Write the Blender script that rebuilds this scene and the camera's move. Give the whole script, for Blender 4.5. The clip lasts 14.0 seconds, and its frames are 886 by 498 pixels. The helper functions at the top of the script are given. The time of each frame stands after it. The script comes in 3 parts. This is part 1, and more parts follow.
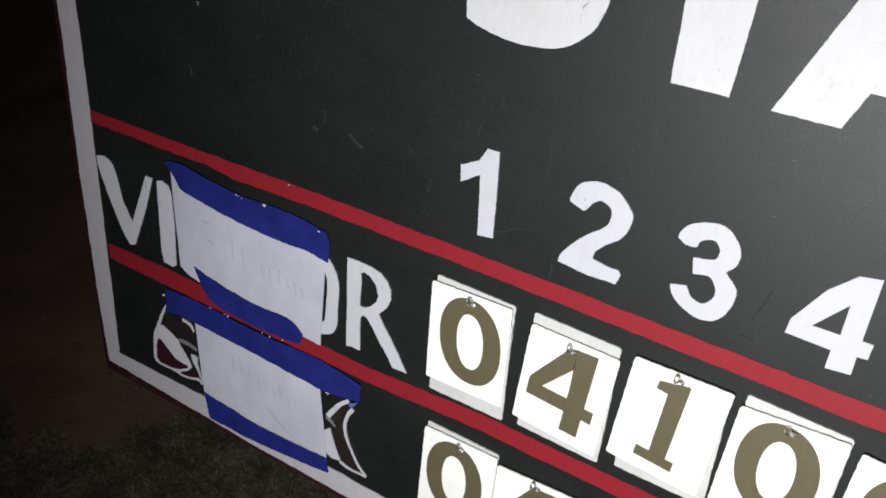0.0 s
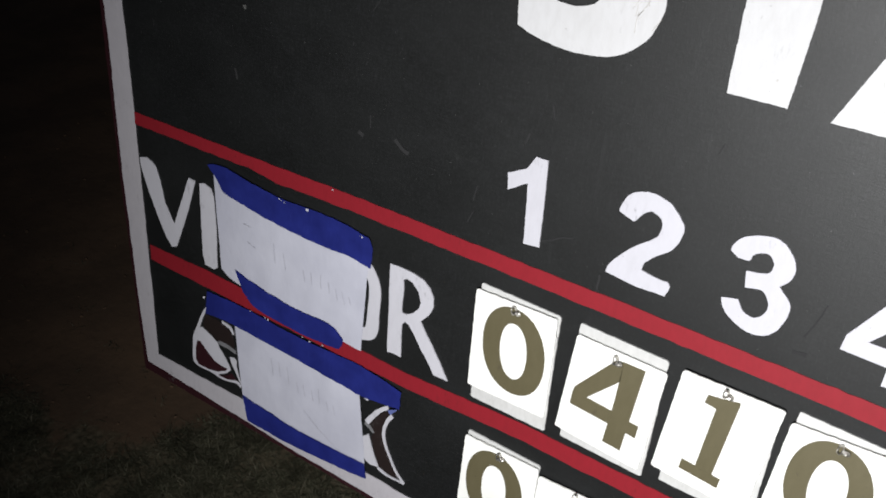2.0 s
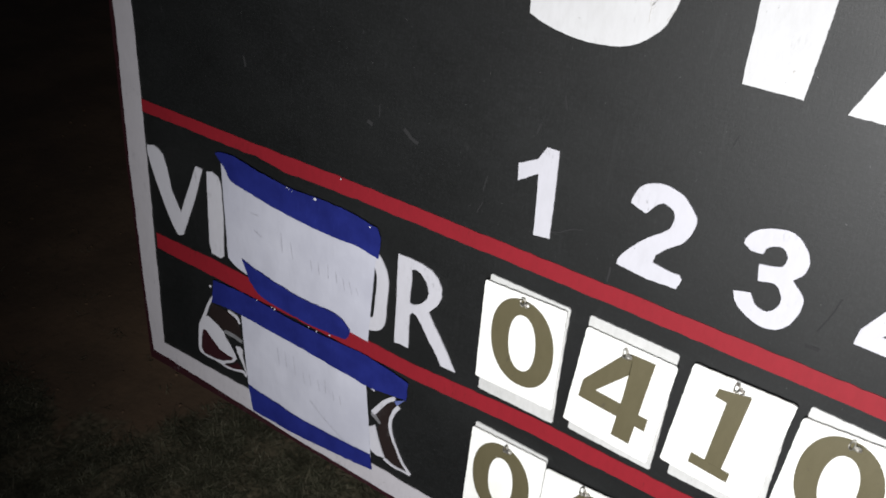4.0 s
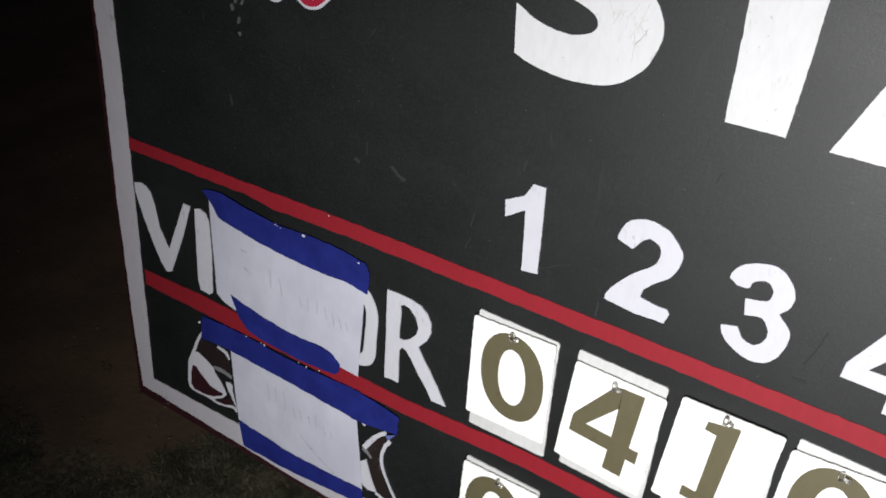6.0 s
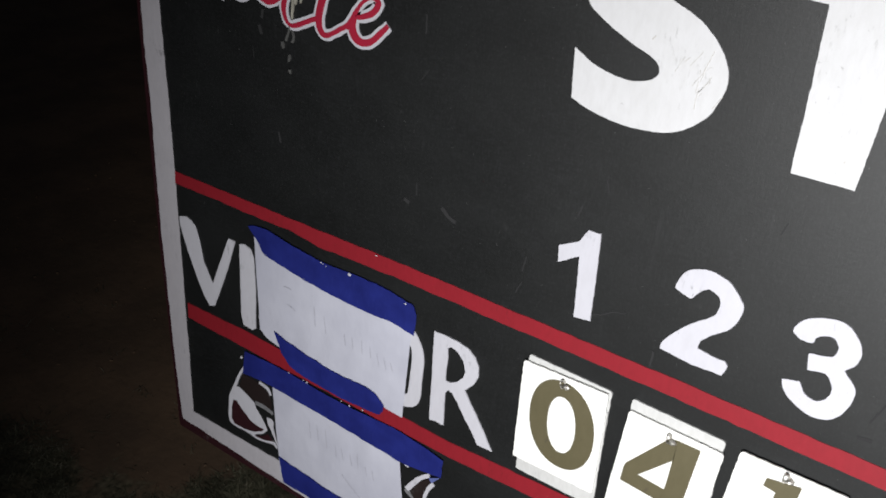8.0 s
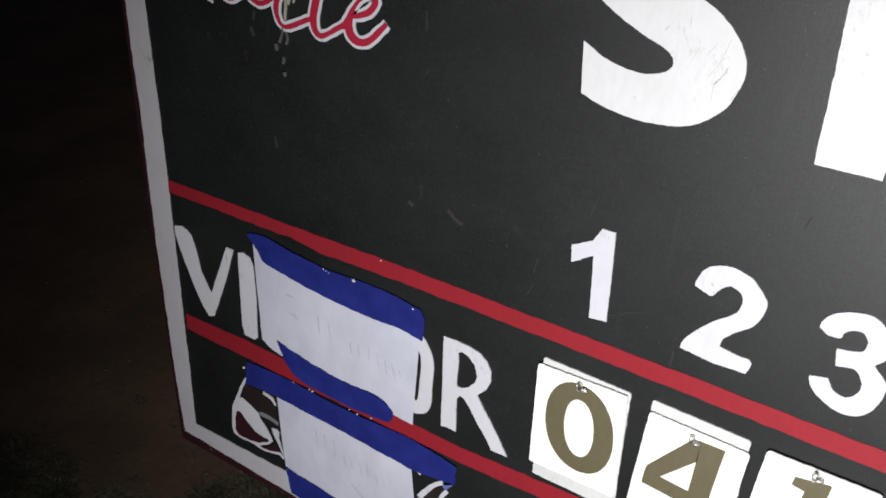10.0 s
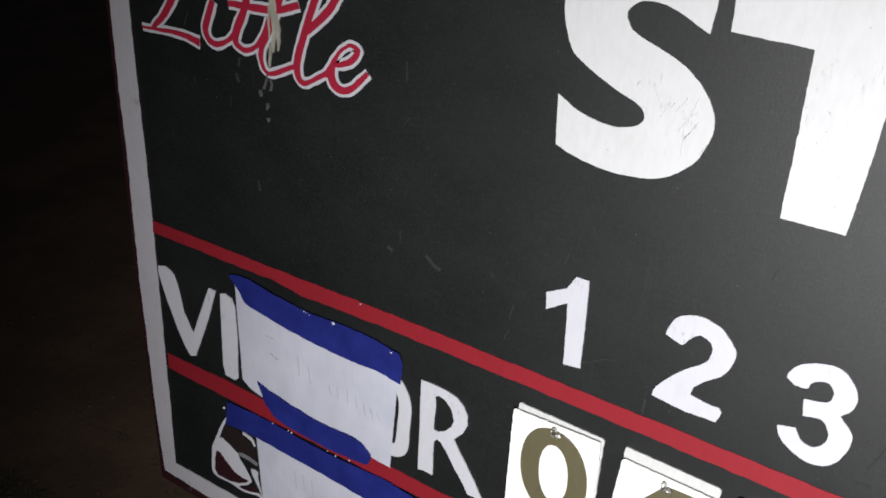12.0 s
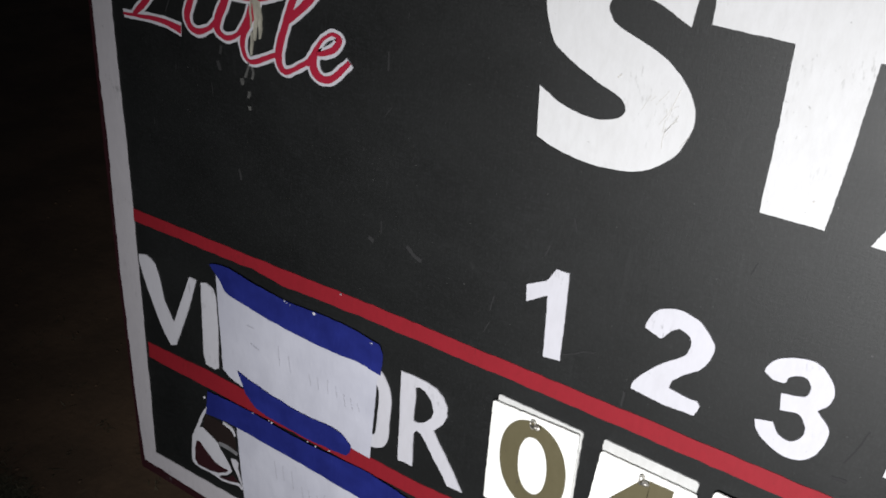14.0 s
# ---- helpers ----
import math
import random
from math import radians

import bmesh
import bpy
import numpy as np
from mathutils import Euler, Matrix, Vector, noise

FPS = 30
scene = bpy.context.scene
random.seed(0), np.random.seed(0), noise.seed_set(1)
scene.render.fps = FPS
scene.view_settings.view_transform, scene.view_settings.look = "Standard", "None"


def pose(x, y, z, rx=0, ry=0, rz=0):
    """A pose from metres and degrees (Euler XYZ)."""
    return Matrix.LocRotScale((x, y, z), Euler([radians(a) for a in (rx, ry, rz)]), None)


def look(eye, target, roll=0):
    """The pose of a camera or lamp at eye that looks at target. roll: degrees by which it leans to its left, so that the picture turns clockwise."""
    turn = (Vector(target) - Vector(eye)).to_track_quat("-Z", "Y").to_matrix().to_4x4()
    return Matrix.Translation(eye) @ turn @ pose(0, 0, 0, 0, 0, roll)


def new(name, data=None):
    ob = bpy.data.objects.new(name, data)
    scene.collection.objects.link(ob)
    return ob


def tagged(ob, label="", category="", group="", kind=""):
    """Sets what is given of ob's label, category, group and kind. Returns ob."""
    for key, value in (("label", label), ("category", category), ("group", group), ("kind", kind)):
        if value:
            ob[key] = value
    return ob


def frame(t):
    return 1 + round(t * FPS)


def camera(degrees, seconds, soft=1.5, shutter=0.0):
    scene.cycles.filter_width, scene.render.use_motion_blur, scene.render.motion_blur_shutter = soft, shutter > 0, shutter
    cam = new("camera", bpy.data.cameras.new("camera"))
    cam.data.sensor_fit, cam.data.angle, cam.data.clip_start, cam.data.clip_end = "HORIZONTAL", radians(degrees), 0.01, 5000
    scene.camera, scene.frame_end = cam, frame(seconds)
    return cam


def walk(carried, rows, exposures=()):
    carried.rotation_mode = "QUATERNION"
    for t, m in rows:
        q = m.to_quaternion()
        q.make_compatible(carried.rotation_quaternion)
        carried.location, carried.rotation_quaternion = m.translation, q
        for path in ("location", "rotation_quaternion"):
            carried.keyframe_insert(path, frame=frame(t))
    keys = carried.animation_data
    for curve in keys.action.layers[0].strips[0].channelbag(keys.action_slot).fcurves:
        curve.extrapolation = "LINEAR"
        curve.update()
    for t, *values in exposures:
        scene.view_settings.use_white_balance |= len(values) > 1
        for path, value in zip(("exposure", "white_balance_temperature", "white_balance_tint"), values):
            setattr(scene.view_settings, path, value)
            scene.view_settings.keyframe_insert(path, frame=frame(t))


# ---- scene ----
cam = camera(47.9, 14.0, 1.8)
PATH = [
    (0, (1.184, -0.901, 1.731), (0.289, 0.575, 0.721), 4.5),
    (0.2, (1.182, -0.9, 1.73), (0.262, 0.56, 0.726), 4.24),
    (0.5, (1.175, -0.9, 1.728), (0.221, 0.539, 0.718), 3.4),
    (0.7, (1.166, -0.901, 1.726), (0.192, 0.56, 0.694), 3.59),
    (1, (1.157, -0.902, 1.724), (0.194, 0.523, 0.703), 3.8),
    (1.2, (1.158, -0.899, 1.725), (0.198, 0.56, 0.681), 4.25),
    (1.5, (1.161, -0.894, 1.727), (0.229, 0.558, 0.715), 4.7),
    (1.7, (1.161, -0.896, 1.729), (0.222, 0.56, 0.701), 4.2),
    (2, (1.16, -0.901, 1.731), (0.217, 0.544, 0.719), 4.4),
    (2.3, (1.16, -0.903, 1.733), (0.211, 0.56, 0.734), 5.05),
    (2.5, (1.16, -0.905, 1.734), (0.217, 0.551, 0.738), 5.1),
    (2.7, (1.162, -0.908, 1.732), (0.213, 0.56, 0.716), 4.4),
    (3, (1.166, -0.911, 1.727), (0.234, 0.546, 0.723), 4.7),
    (3.2, (1.161, -0.906, 1.727), (0.212, 0.528, 0.707), 4.1),
    (5.3, (1.147, -0.895, 1.725), (0.228, 0.547, 0.688), 5.7),
    (5.5, (1.149, -0.896, 1.736), (0.22, 0.552, 0.715), 4.7),
    (5.7, (1.148, -0.896, 1.744), (0.204, 0.56, 0.74), 4.44),
    (6, (1.146, -0.895, 1.746), (0.21, 0.567, 0.753), 4.2),
    (6.2, (1.145, -0.896, 1.746), (0.22, 0.56, 0.761), 4.73),
    (6.5, (1.142, -0.897, 1.748), (0.193, 0.561, 0.761), 4.5),
    (6.7, (1.137, -0.893, 1.752), (0.17, 0.56, 0.777), 3.24),
    (7, (1.121, -0.877, 1.757), (0.119, 0.563, 0.796), 1.8),
    (7.2, (1.106, -0.865, 1.756), (0.125, 0.56, 0.795), 2.07),
    (7.5, (1.092, -0.856, 1.754), (0.121, 0.587, 0.767), 3.5),
    (7.7, (1.095, -0.866, 1.754), (0.158, 0.56, 0.796), 3.96),
    (8, (1.107, -0.885, 1.76), (0.111, 0.557, 0.797), 4.0),
    (8.2, (1.114, -0.879, 1.773), (0.09, 0.543, 0.808), 3.3),
    (10.3, (1.062, -0.865, 1.746), (0.096, 0.585, 0.765), 2.2),
    (10.5, (1.074, -0.864, 1.735), (0.084, 0.574, 0.76), 2.1),
    (10.7, (1.079, -0.864, 1.742), (0.081, 0.56, 0.805), 2.02),
    (11, (1.083, -0.865, 1.764), (0.102, 0.612, 0.839), 2.3),
    (11.2, (1.094, -0.866, 1.772), (0.176, 0.56, 0.868), 2.25),
    (11.5, (1.108, -0.868, 1.774), (0.156, 0.634, 0.86), 3.2),
    (11.7, (1.102, -0.868, 1.774), (0.153, 0.56, 0.896), 3.14),
    (12, (1.084, -0.866, 1.773), (0.105, 0.619, 0.859), 3.2),
    (12.2, (1.078, -0.854, 1.769), (0.15, 0.56, 0.881), 3.21),
    (12.5, (1.076, -0.835, 1.762), (0.138, 0.658, 0.819), 4.5),
    (12.7, (1.083, -0.836, 1.764), (0.231, 0.56, 0.912), 5.02),
    (13, (1.097, -0.84, 1.767), (0.153, 0.662, 0.844), 3.8),
    (13.2, (1.096, -0.845, 1.766), (0.209, 0.56, 0.874), 4.06),
    (13.5, (1.092, -0.852, 1.763), (0.138, 0.628, 0.814), 3.9),
    (13.7, (1.09, -0.855, 1.765), (0.172, 0.56, 0.886), 4.31),
    (14, (1.089, -0.858, 1.772), (0.135, 0.634, 0.843), 4.1),
]
walk(cam, [(t, look(eye, target, roll)) for t, eye, target, roll in PATH], [(0, -0.08), (0.6, 0.0), (3.2, 0.02), (6.5, 0.0), (8.2, 0.08), (10.5, 0.17), (11.7, 0.1), (14, 0.02)])


# ---- light: a hand torch held low behind the viewer, a dark night ----
world = bpy.data.worlds.new("night")
scene.world = world
world.use_nodes = True
world.node_tree.nodes["Background"].inputs["Color"].default_value = (0.35, 0.42, 0.6, 1)
world.node_tree.nodes["Background"].inputs["Strength"].default_value = 0.02
torch = new("torch", bpy.data.lights.new("torch", "SPOT"))
torch.data.energy = 111.0
torch.data.color = (0.985, 0.985, 0.99)
torch.data.shadow_soft_size = 0.03
torch.data.spot_size, torch.data.spot_blend = radians(106), 1.0
torch.matrix_world = look((1.17, -1.22, 1.29), (0.97, 0, 0.99))


# ---- materials ----
def mat(name, base, rough=0.6, spec=0.5, metal=0.0):
    m = bpy.data.materials.new(name)
    m.use_nodes = True
    b = m.node_tree.nodes["Principled BSDF"]
    b.inputs["Base Color"].default_value = (*base, 1)
    b.inputs["Roughness"].default_value = rough
    b.inputs["Specular IOR Level"].default_value = spec
    b.inputs["Metallic"].default_value = metal
    return m


class Nodes:
    """Short words for building a material's nodes."""

    def __init__(self, m):
        self.tree = m.node_tree
        self.bsdf = self.tree.nodes["Principled BSDF"]
        self.place = self.add("ShaderNodeTexCoord").outputs["Object"]

    def add(self, kind):
        return self.tree.nodes.new(kind)

    def link(self, a, b):
        self.tree.links.new(a, b)

    def noise(self, scale, stretch=(1, 1, 1), detail=4.0, rough=0.6, turn=(0, 0, 0)):
        mp, n = self.add("ShaderNodeMapping"), self.add("ShaderNodeTexNoise")
        mp.inputs["Scale"].default_value = stretch
        mp.inputs["Rotation"].default_value = turn
        n.inputs["Scale"].default_value, n.inputs["Detail"].default_value = scale, detail
        n.inputs["Roughness"].default_value = rough
        self.link(self.place, mp.inputs["Vector"])
        self.link(mp.outputs["Vector"], n.inputs["Vector"])
        return n.outputs["Fac"]

    def ramp(self, fac, lo, hi, a=0.0, b=1.0):
        r = self.add("ShaderNodeMapRange")
        for key, v in (("From Min", lo), ("From Max", hi), ("To Min", a), ("To Max", b)):
            r.inputs[key].default_value = v
        self.link(fac, r.inputs["Value"])
        return r.outputs["Result"]

    def math(self, op, a, b):
        n = self.add("ShaderNodeMath")
        n.operation = op
        for k, v in enumerate((a, b)):
            if isinstance(v, (int, float)):
                n.inputs[k].default_value = v
            else:
                self.link(v, n.inputs[k])
        return n.outputs["Value"]

    def mix(self, fac, a, b):
        n = self.add("ShaderNodeMix")
        n.data_type = "RGBA"
        self.link(fac, n.inputs["Factor"])
        for key, v in ((6, a), (7, b)):
            if isinstance(v, tuple):
                n.inputs[key].default_value = (*v, 1)
            else:
                self.link(v, n.inputs[key])
        return n.outputs[2]

    def colour(self, c):
        self.link(c, self.bsdf.inputs["Base Color"])

    def rough(self, f):
        self.link(f, self.bsdf.inputs["Roughness"])

    def bump(self, fac, strength, distance):
        n = self.add("ShaderNodeBump")
        n.inputs["Strength"].default_value, n.inputs["Distance"].default_value = strength, distance
        self.link(fac, n.inputs["Height"])
        self.link(n.outputs["Normal"], self.bsdf.inputs["Normal"])


def board_black():
    """Black paint on coarse plywood: a fine weave of brush lines both ways, dust, pits and scuffs."""
    m = mat("board_black", (0.012, 0.0122, 0.012), 0.55, 0.62)
    n = Nodes(m)
    cloud = n.ramp(n.noise(6.0, (1, 1, 1.4), 5), 0.35, 0.7)
    c = n.mix(cloud, (0.002, 0.0025, 0.0024), (0.0044, 0.0052, 0.0052))
    across = n.noise(520.0, (0.10, 1, 1.1), 3, 0.7)
    upright = n.noise(520.0, (1.1, 1, 0.10), 3, 0.7)
    weave = n.ramp(n.math("ADD", across, upright), 0.98, 1.3)
    patch = n.ramp(n.noise(4.0, (1, 1, 1), 3), 0.4, 0.65, 0.3, 1.0)
    c = n.mix(n.math("MULTIPLY", n.math("MULTIPLY", weave, patch), 0.5), c, (0.024, 0.025, 0.028))
    grain = n.ramp(n.noise(310.0, (1.1, 1, 0.8), 4, 0.75), 0.5, 0.74)
    c = n.mix(n.math("MULTIPLY", grain, 0.45), c, (0.028, 0.029, 0.03))
    pit = n.ramp(n.noise(330.0, (1, 1, 1), 2), 0.6, 0.68)
    c = n.mix(n.math("MULTIPLY", pit, 0.8), c, (0.002, 0.002, 0.002))
    down = n.ramp(n.noise(26.0, (2.2, 1, 0.22), 4), 0.63, 0.78)
    c = n.mix(n.math("MULTIPLY", down, 0.3), c, (0.035, 0.035, 0.037))
    scuff = n.math("MULTIPLY", n.ramp(n.noise(42.0, (1, 1, 1), 6, 0.7), 0.64, 0.76), n.ramp(n.noise(5.0), 0.48, 0.66))
    c = n.mix(n.math("MULTIPLY", scuff, 0.55), c, (0.09, 0.09, 0.092))
    dot = n.ramp(n.noise(420.0, (1, 1, 1), 1), 0.76, 0.81)
    c = n.mix(n.math("MULTIPLY", dot, 0.8), c, (0.22, 0.22, 0.22))
    n.colour(c)
    n.rough(n.ramp(cloud, 0, 1, 0.53, 0.59))
    n.bump(n.math("ADD", n.math("MULTIPLY", n.math("ADD", across, upright), 0.6), n.noise(430.0, (0.7, 1, 1.0), 5, 0.75)), 0.32, 0.0005)
    return m


def sign_paint(name, base, worn, rough=0.55, streak=0.5, speck=(0.12, 0.12, 0.12), spec=0.3):
    """Brushed sign paint: streaks, thin places and small specks of what lies under it."""
    m = mat(name, base, rough, spec)
    n = Nodes(m)
    brush = n.ramp(n.noise(120.0, (1.0, 1, 0.35), 6, 0.75, (0, 0.7, 0)), 0.4, 0.75)
    c = n.mix(n.math("MULTIPLY", brush, streak), base, worn)
    blot = n.ramp(n.noise(16.0, (1, 1, 1), 5), 0.45, 0.75)
    c = n.mix(n.math("MULTIPLY", blot, streak * 0.6), c, worn)
    dot = n.ramp(n.noise(170.0, (1, 1, 1), 2), 0.735, 0.775)
    c = n.mix(n.math("MULTIPLY", dot, 0.6), c, speck)
    rub = n.math("MULTIPLY", n.ramp(n.noise(260.0, (1.0, 1, 0.3), 4, 0.7, (0, -0.6, 0)), 0.56, 0.66), n.ramp(n.noise(14.0, (1, 1, 1), 3), 0.54, 0.66))
    c = n.mix(n.math("MULTIPLY", rub, 0.5), c, speck)
    n.colour(c)
    n.bump(n.noise(240.0, (1.2, 1, 0.2), 3), 0.3, 0.0006)
    return m


def paper():
    m = mat("paper", (0.58, 0.59, 0.65), 0.75, 0.3)
    n = Nodes(m)
    c = n.mix(n.ramp(n.noise(9.0, (1, 1, 1), 4), 0.35, 0.7), (0.47, 0.475, 0.55), (0.55, 0.555, 0.63))
    dot = n.ramp(n.noise(130.0, (1, 1, 1), 1), 0.78, 0.82)
    n.colour(n.mix(n.math("MULTIPLY", dot, 0.4), c, (0.4, 0.4, 0.42)))
    n.bump(n.noise(15.0, (1, 1, 0.6), 6, 0.65), 0.45, 0.005)
    return m


def tape():
    m = mat("tape_blue", (0.03, 0.06, 0.42), 0.65, 0.2)
    n = Nodes(m)
    crepe = n.noise(420.0, (1.0, 1, 0.15), 3)
    c = n.mix(n.ramp(n.noise(20.0), 0.35, 0.7), (0.010, 0.015, 0.13), (0.016, 0.024, 0.19))
    n.colour(n.mix(n.ramp(crepe, 0.6, 0.9, 0.0, 0.3), c, (0.05, 0.07, 0.36)))
    n.bump(crepe, 0.4, 0.0008)
    return m


def card_white():
    m = mat("card_white", (0.9, 0.9, 0.86), 0.45, 0.5)
    n = Nodes(m)
    n.colour(n.mix(n.ramp(n.noise(24.0), 0.4, 0.8), (0.93, 0.93, 0.9), (0.86, 0.86, 0.8)))
    n.bump(n.noise(12.0), 0.15, 0.003)
    return m


def soil():
    m = mat("soil", (0.1, 0.07, 0.05), 0.95, 0.2)
    n = Nodes(m)
    c = n.mix(n.ramp(n.noise(3.2, (1, 1, 1), 6), 0.42, 0.62), (0.155, 0.104, 0.069), (0.22, 0.142, 0.089))
    c = n.mix(n.ramp(n.noise(38.0, (1, 1, 1), 5, 0.7), 0.55, 0.75, 0.0, 0.6), c, (0.1, 0.068, 0.048))
    c = n.mix(n.ramp(n.noise(75.0, (1, 1, 1), 2), 0.7, 0.76, 0.0, 0.7), c, (0.22, 0.18, 0.13))
    # thatch where the turf grows, with a ragged edge towards the bare earth
    part_of = n.add("ShaderNodeSeparateXYZ")
    n.link(n.place, part_of.inputs["Vector"])
    ragged = n.math("SUBTRACT", n.math("ADD", part_of.outputs["Y"], n.ramp(n.noise(7.0, (1, 1, 1), 5), 0.3, 0.7, -0.13, 0.13)), n.ramp(part_of.outputs["X"], -0.5, -0.35, 0.19, 0.53))
    thatch = n.mix(n.ramp(n.noise(60.0, (1, 1, 1), 4), 0.35, 0.7), (0.08, 0.07, 0.045), (0.24, 0.2, 0.13))
    c = n.mix(n.ramp(ragged, -0.04, 0.05, 1.0, 0.0), c, thatch)
    n.colour(c)
    n.bump(n.noise(30.0, (1, 1, 1), 5, 0.65), 0.2, 0.016)
    return m


def grass_mat():
    m = mat("grass", (0.06, 0.08, 0.03), 0.7, 0.3)
    n = Nodes(m)
    r = n.add("ShaderNodeNewGeometry").outputs["Random Per Island"]
    c = n.mix(n.ramp(r, 0.0, 0.7), (0.07, 0.074, 0.042), (0.2, 0.19, 0.125))
    c = n.mix(n.ramp(r, 0.82, 1.0), c, (0.36, 0.32, 0.23))
    n.colour(n.mix(n.ramp(n.noise(16.0, (1, 1, 1), 4), 0.42, 0.6, 0.75, 0.0), c, (0.06, 0.058, 0.036)))
    return m


def wood():
    m = mat("post_wood", (0.2, 0.13, 0.08), 0.85, 0.2)
    n = Nodes(m)
    n.colour(n.mix(n.ramp(n.noise(40.0, (1, 1, 0.08), 5), 0.35, 0.7), (0.13, 0.085, 0.05), (0.26, 0.18, 0.11)))
    n.bump(n.noise(60.0, (1, 1, 0.08), 4), 0.4, 0.003)
    return m


BLACK = board_black()
WHITE = sign_paint("white_paint", (0.56, 0.555, 0.6), (0.45, 0.445, 0.475), streak=0.35)
STADIUM = sign_paint("large_letter_paint", (0.63, 0.63, 0.64), (0.5, 0.495, 0.49), streak=0.4, speck=(0.3, 0.3, 0.29))
BORDER = sign_paint("border_paint", (0.51, 0.49, 0.52), (0.41, 0.395, 0.42))
RED = sign_paint("red_paint", (0.26, 0.012, 0.021), (0.19, 0.009, 0.015), speck=(0.1, 0.01, 0.01), rough=0.55, spec=0.4)
MAROON = sign_paint("maroon_paint", (0.032, 0.008, 0.011), (0.018, 0.006, 0.008))
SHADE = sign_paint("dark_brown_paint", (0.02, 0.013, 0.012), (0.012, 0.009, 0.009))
GREY = sign_paint("grey_paint", (0.2, 0.2, 0.21), (0.1, 0.1, 0.1))
DRIP = sign_paint("drip_paint", (0.44, 0.42, 0.35), (0.16, 0.155, 0.13), streak=0.9)
THIN = sign_paint("thin_drip_paint", (0.13, 0.13, 0.125), (0.04, 0.04, 0.04), streak=0.9)
SCRIPT = sign_paint("script_red_paint", (0.37, 0.014, 0.04), (0.28, 0.012, 0.03), speck=(0.1, 0.01, 0.01), spec=0.4)
PAPER, TAPE, CARD = paper(), tape(), card_white()
TAPE_BACK = sign_paint("tape_back", (0.11, 0.14, 0.34), (0.07, 0.09, 0.26), 0.7)
# black numerals lifted to olive brown: the glare over them is put into this colour
INK = sign_paint("card_ink", (0.098, 0.084, 0.042), (0.125, 0.108, 0.058), 0.55, speck=(0.05, 0.04, 0.03), spec=0.7)
SPARE = sign_paint("spare_card", (0.6, 0.6, 0.59), (0.46, 0.46, 0.44), 0.6, 0.6, (0.4, 0.4, 0.4))
PENCIL = mat("pencil", (0.4, 0.4, 0.45), 0.7)
RUB = mat("rubbed_paint", (0.5, 0.485, 0.46), 0.7)
CHALK = mat("chalk", (0.019, 0.019, 0.02), 0.9)
STEEL = mat("steel", (0.5, 0.48, 0.44), 0.4, 0.5, 0.9)
SOIL, GRASS, WOOD = soil(), grass_mat(), wood()


# ---- shape helpers: drawing on the board's face (x across, z up, the face looks along -y) ----
def part(name, bm, material, parent=None, label=""):
    me = bpy.data.meshes.new(name)
    bm.normal_update()
    bm.to_mesh(me)
    bm.free()
    me.materials.append(material)
    ob = new(name, me)
    if parent:
        ob.parent = parent
    return tagged(ob, label)


def thing(name, label, category, group="", kind="", at=(0, 0, 0)):
    ob = new(name)
    ob.empty_display_size = 0.05
    ob.location = at
    return tagged(ob, label, category, group, kind)


def wob(x, z, amount, scale=90.0):
    v = Vector((x * scale, 3.7, z * scale))
    return amount * noise.noise(v), amount * noise.noise(v + Vector((31.7, 5.0, 11.0)))


def fine(pts, step=0.006, amount=0.0006):
    """The outline with its edges cut short and wavering as a brush leaves them."""
    out = []
    for (xa, za), (xb, zb) in zip(pts, pts[1:] + pts[:1]):
        count = max(1, int(math.hypot(xb - xa, zb - za) / step))
        for k in range(count):
            x, z = xa + (xb - xa) * k / count, za + (zb - za) * k / count
            dx, dz = wob(x, z, amount)
            ex, ez = wob(x, z, amount * 0.9, 330.0)
            dx, dz = dx + ex, dz + ez
            out.append((x + dx, z + dz))
    return out


def slab(bm, pts, front, back=0.0):
    """A flat shape with a front face at y = -front and sides back to y = -back."""
    area = sum(a[0] * b[1] - b[0] * a[1] for a, b in zip(pts, pts[1:] + pts[:1]))
    if area < 0:
        pts = pts[::-1]
    f = [bm.verts.new((x, -front, z)) for x, z in pts]
    r = [bm.verts.new((x, -back, z)) for x, z in pts]
    bm.faces.new(f)
    for k in range(len(f)):
        j = (k + 1) % len(f)
        bm.faces.new((f[j], f[k], r[k], r[j]))


def curve(pts, per=8):
    """A smooth line through points of any number of values."""
    p = [np.array(q, float) for q in pts]
    p = [2 * p[0] - p[1], *p, 2 * p[-1] - p[-2]]
    out = []
    for a, b, c, d in zip(p, p[1:], p[2:], p[3:]):
        for k in range(per):
            s = k / per
            out.append(0.5 * (2 * b + (c - a) * s + (2 * a - 5 * b + 4 * c - d) * s * s + (3 * b - a - 3 * c + d) * s ** 3))
    return [*out, p[-2]]


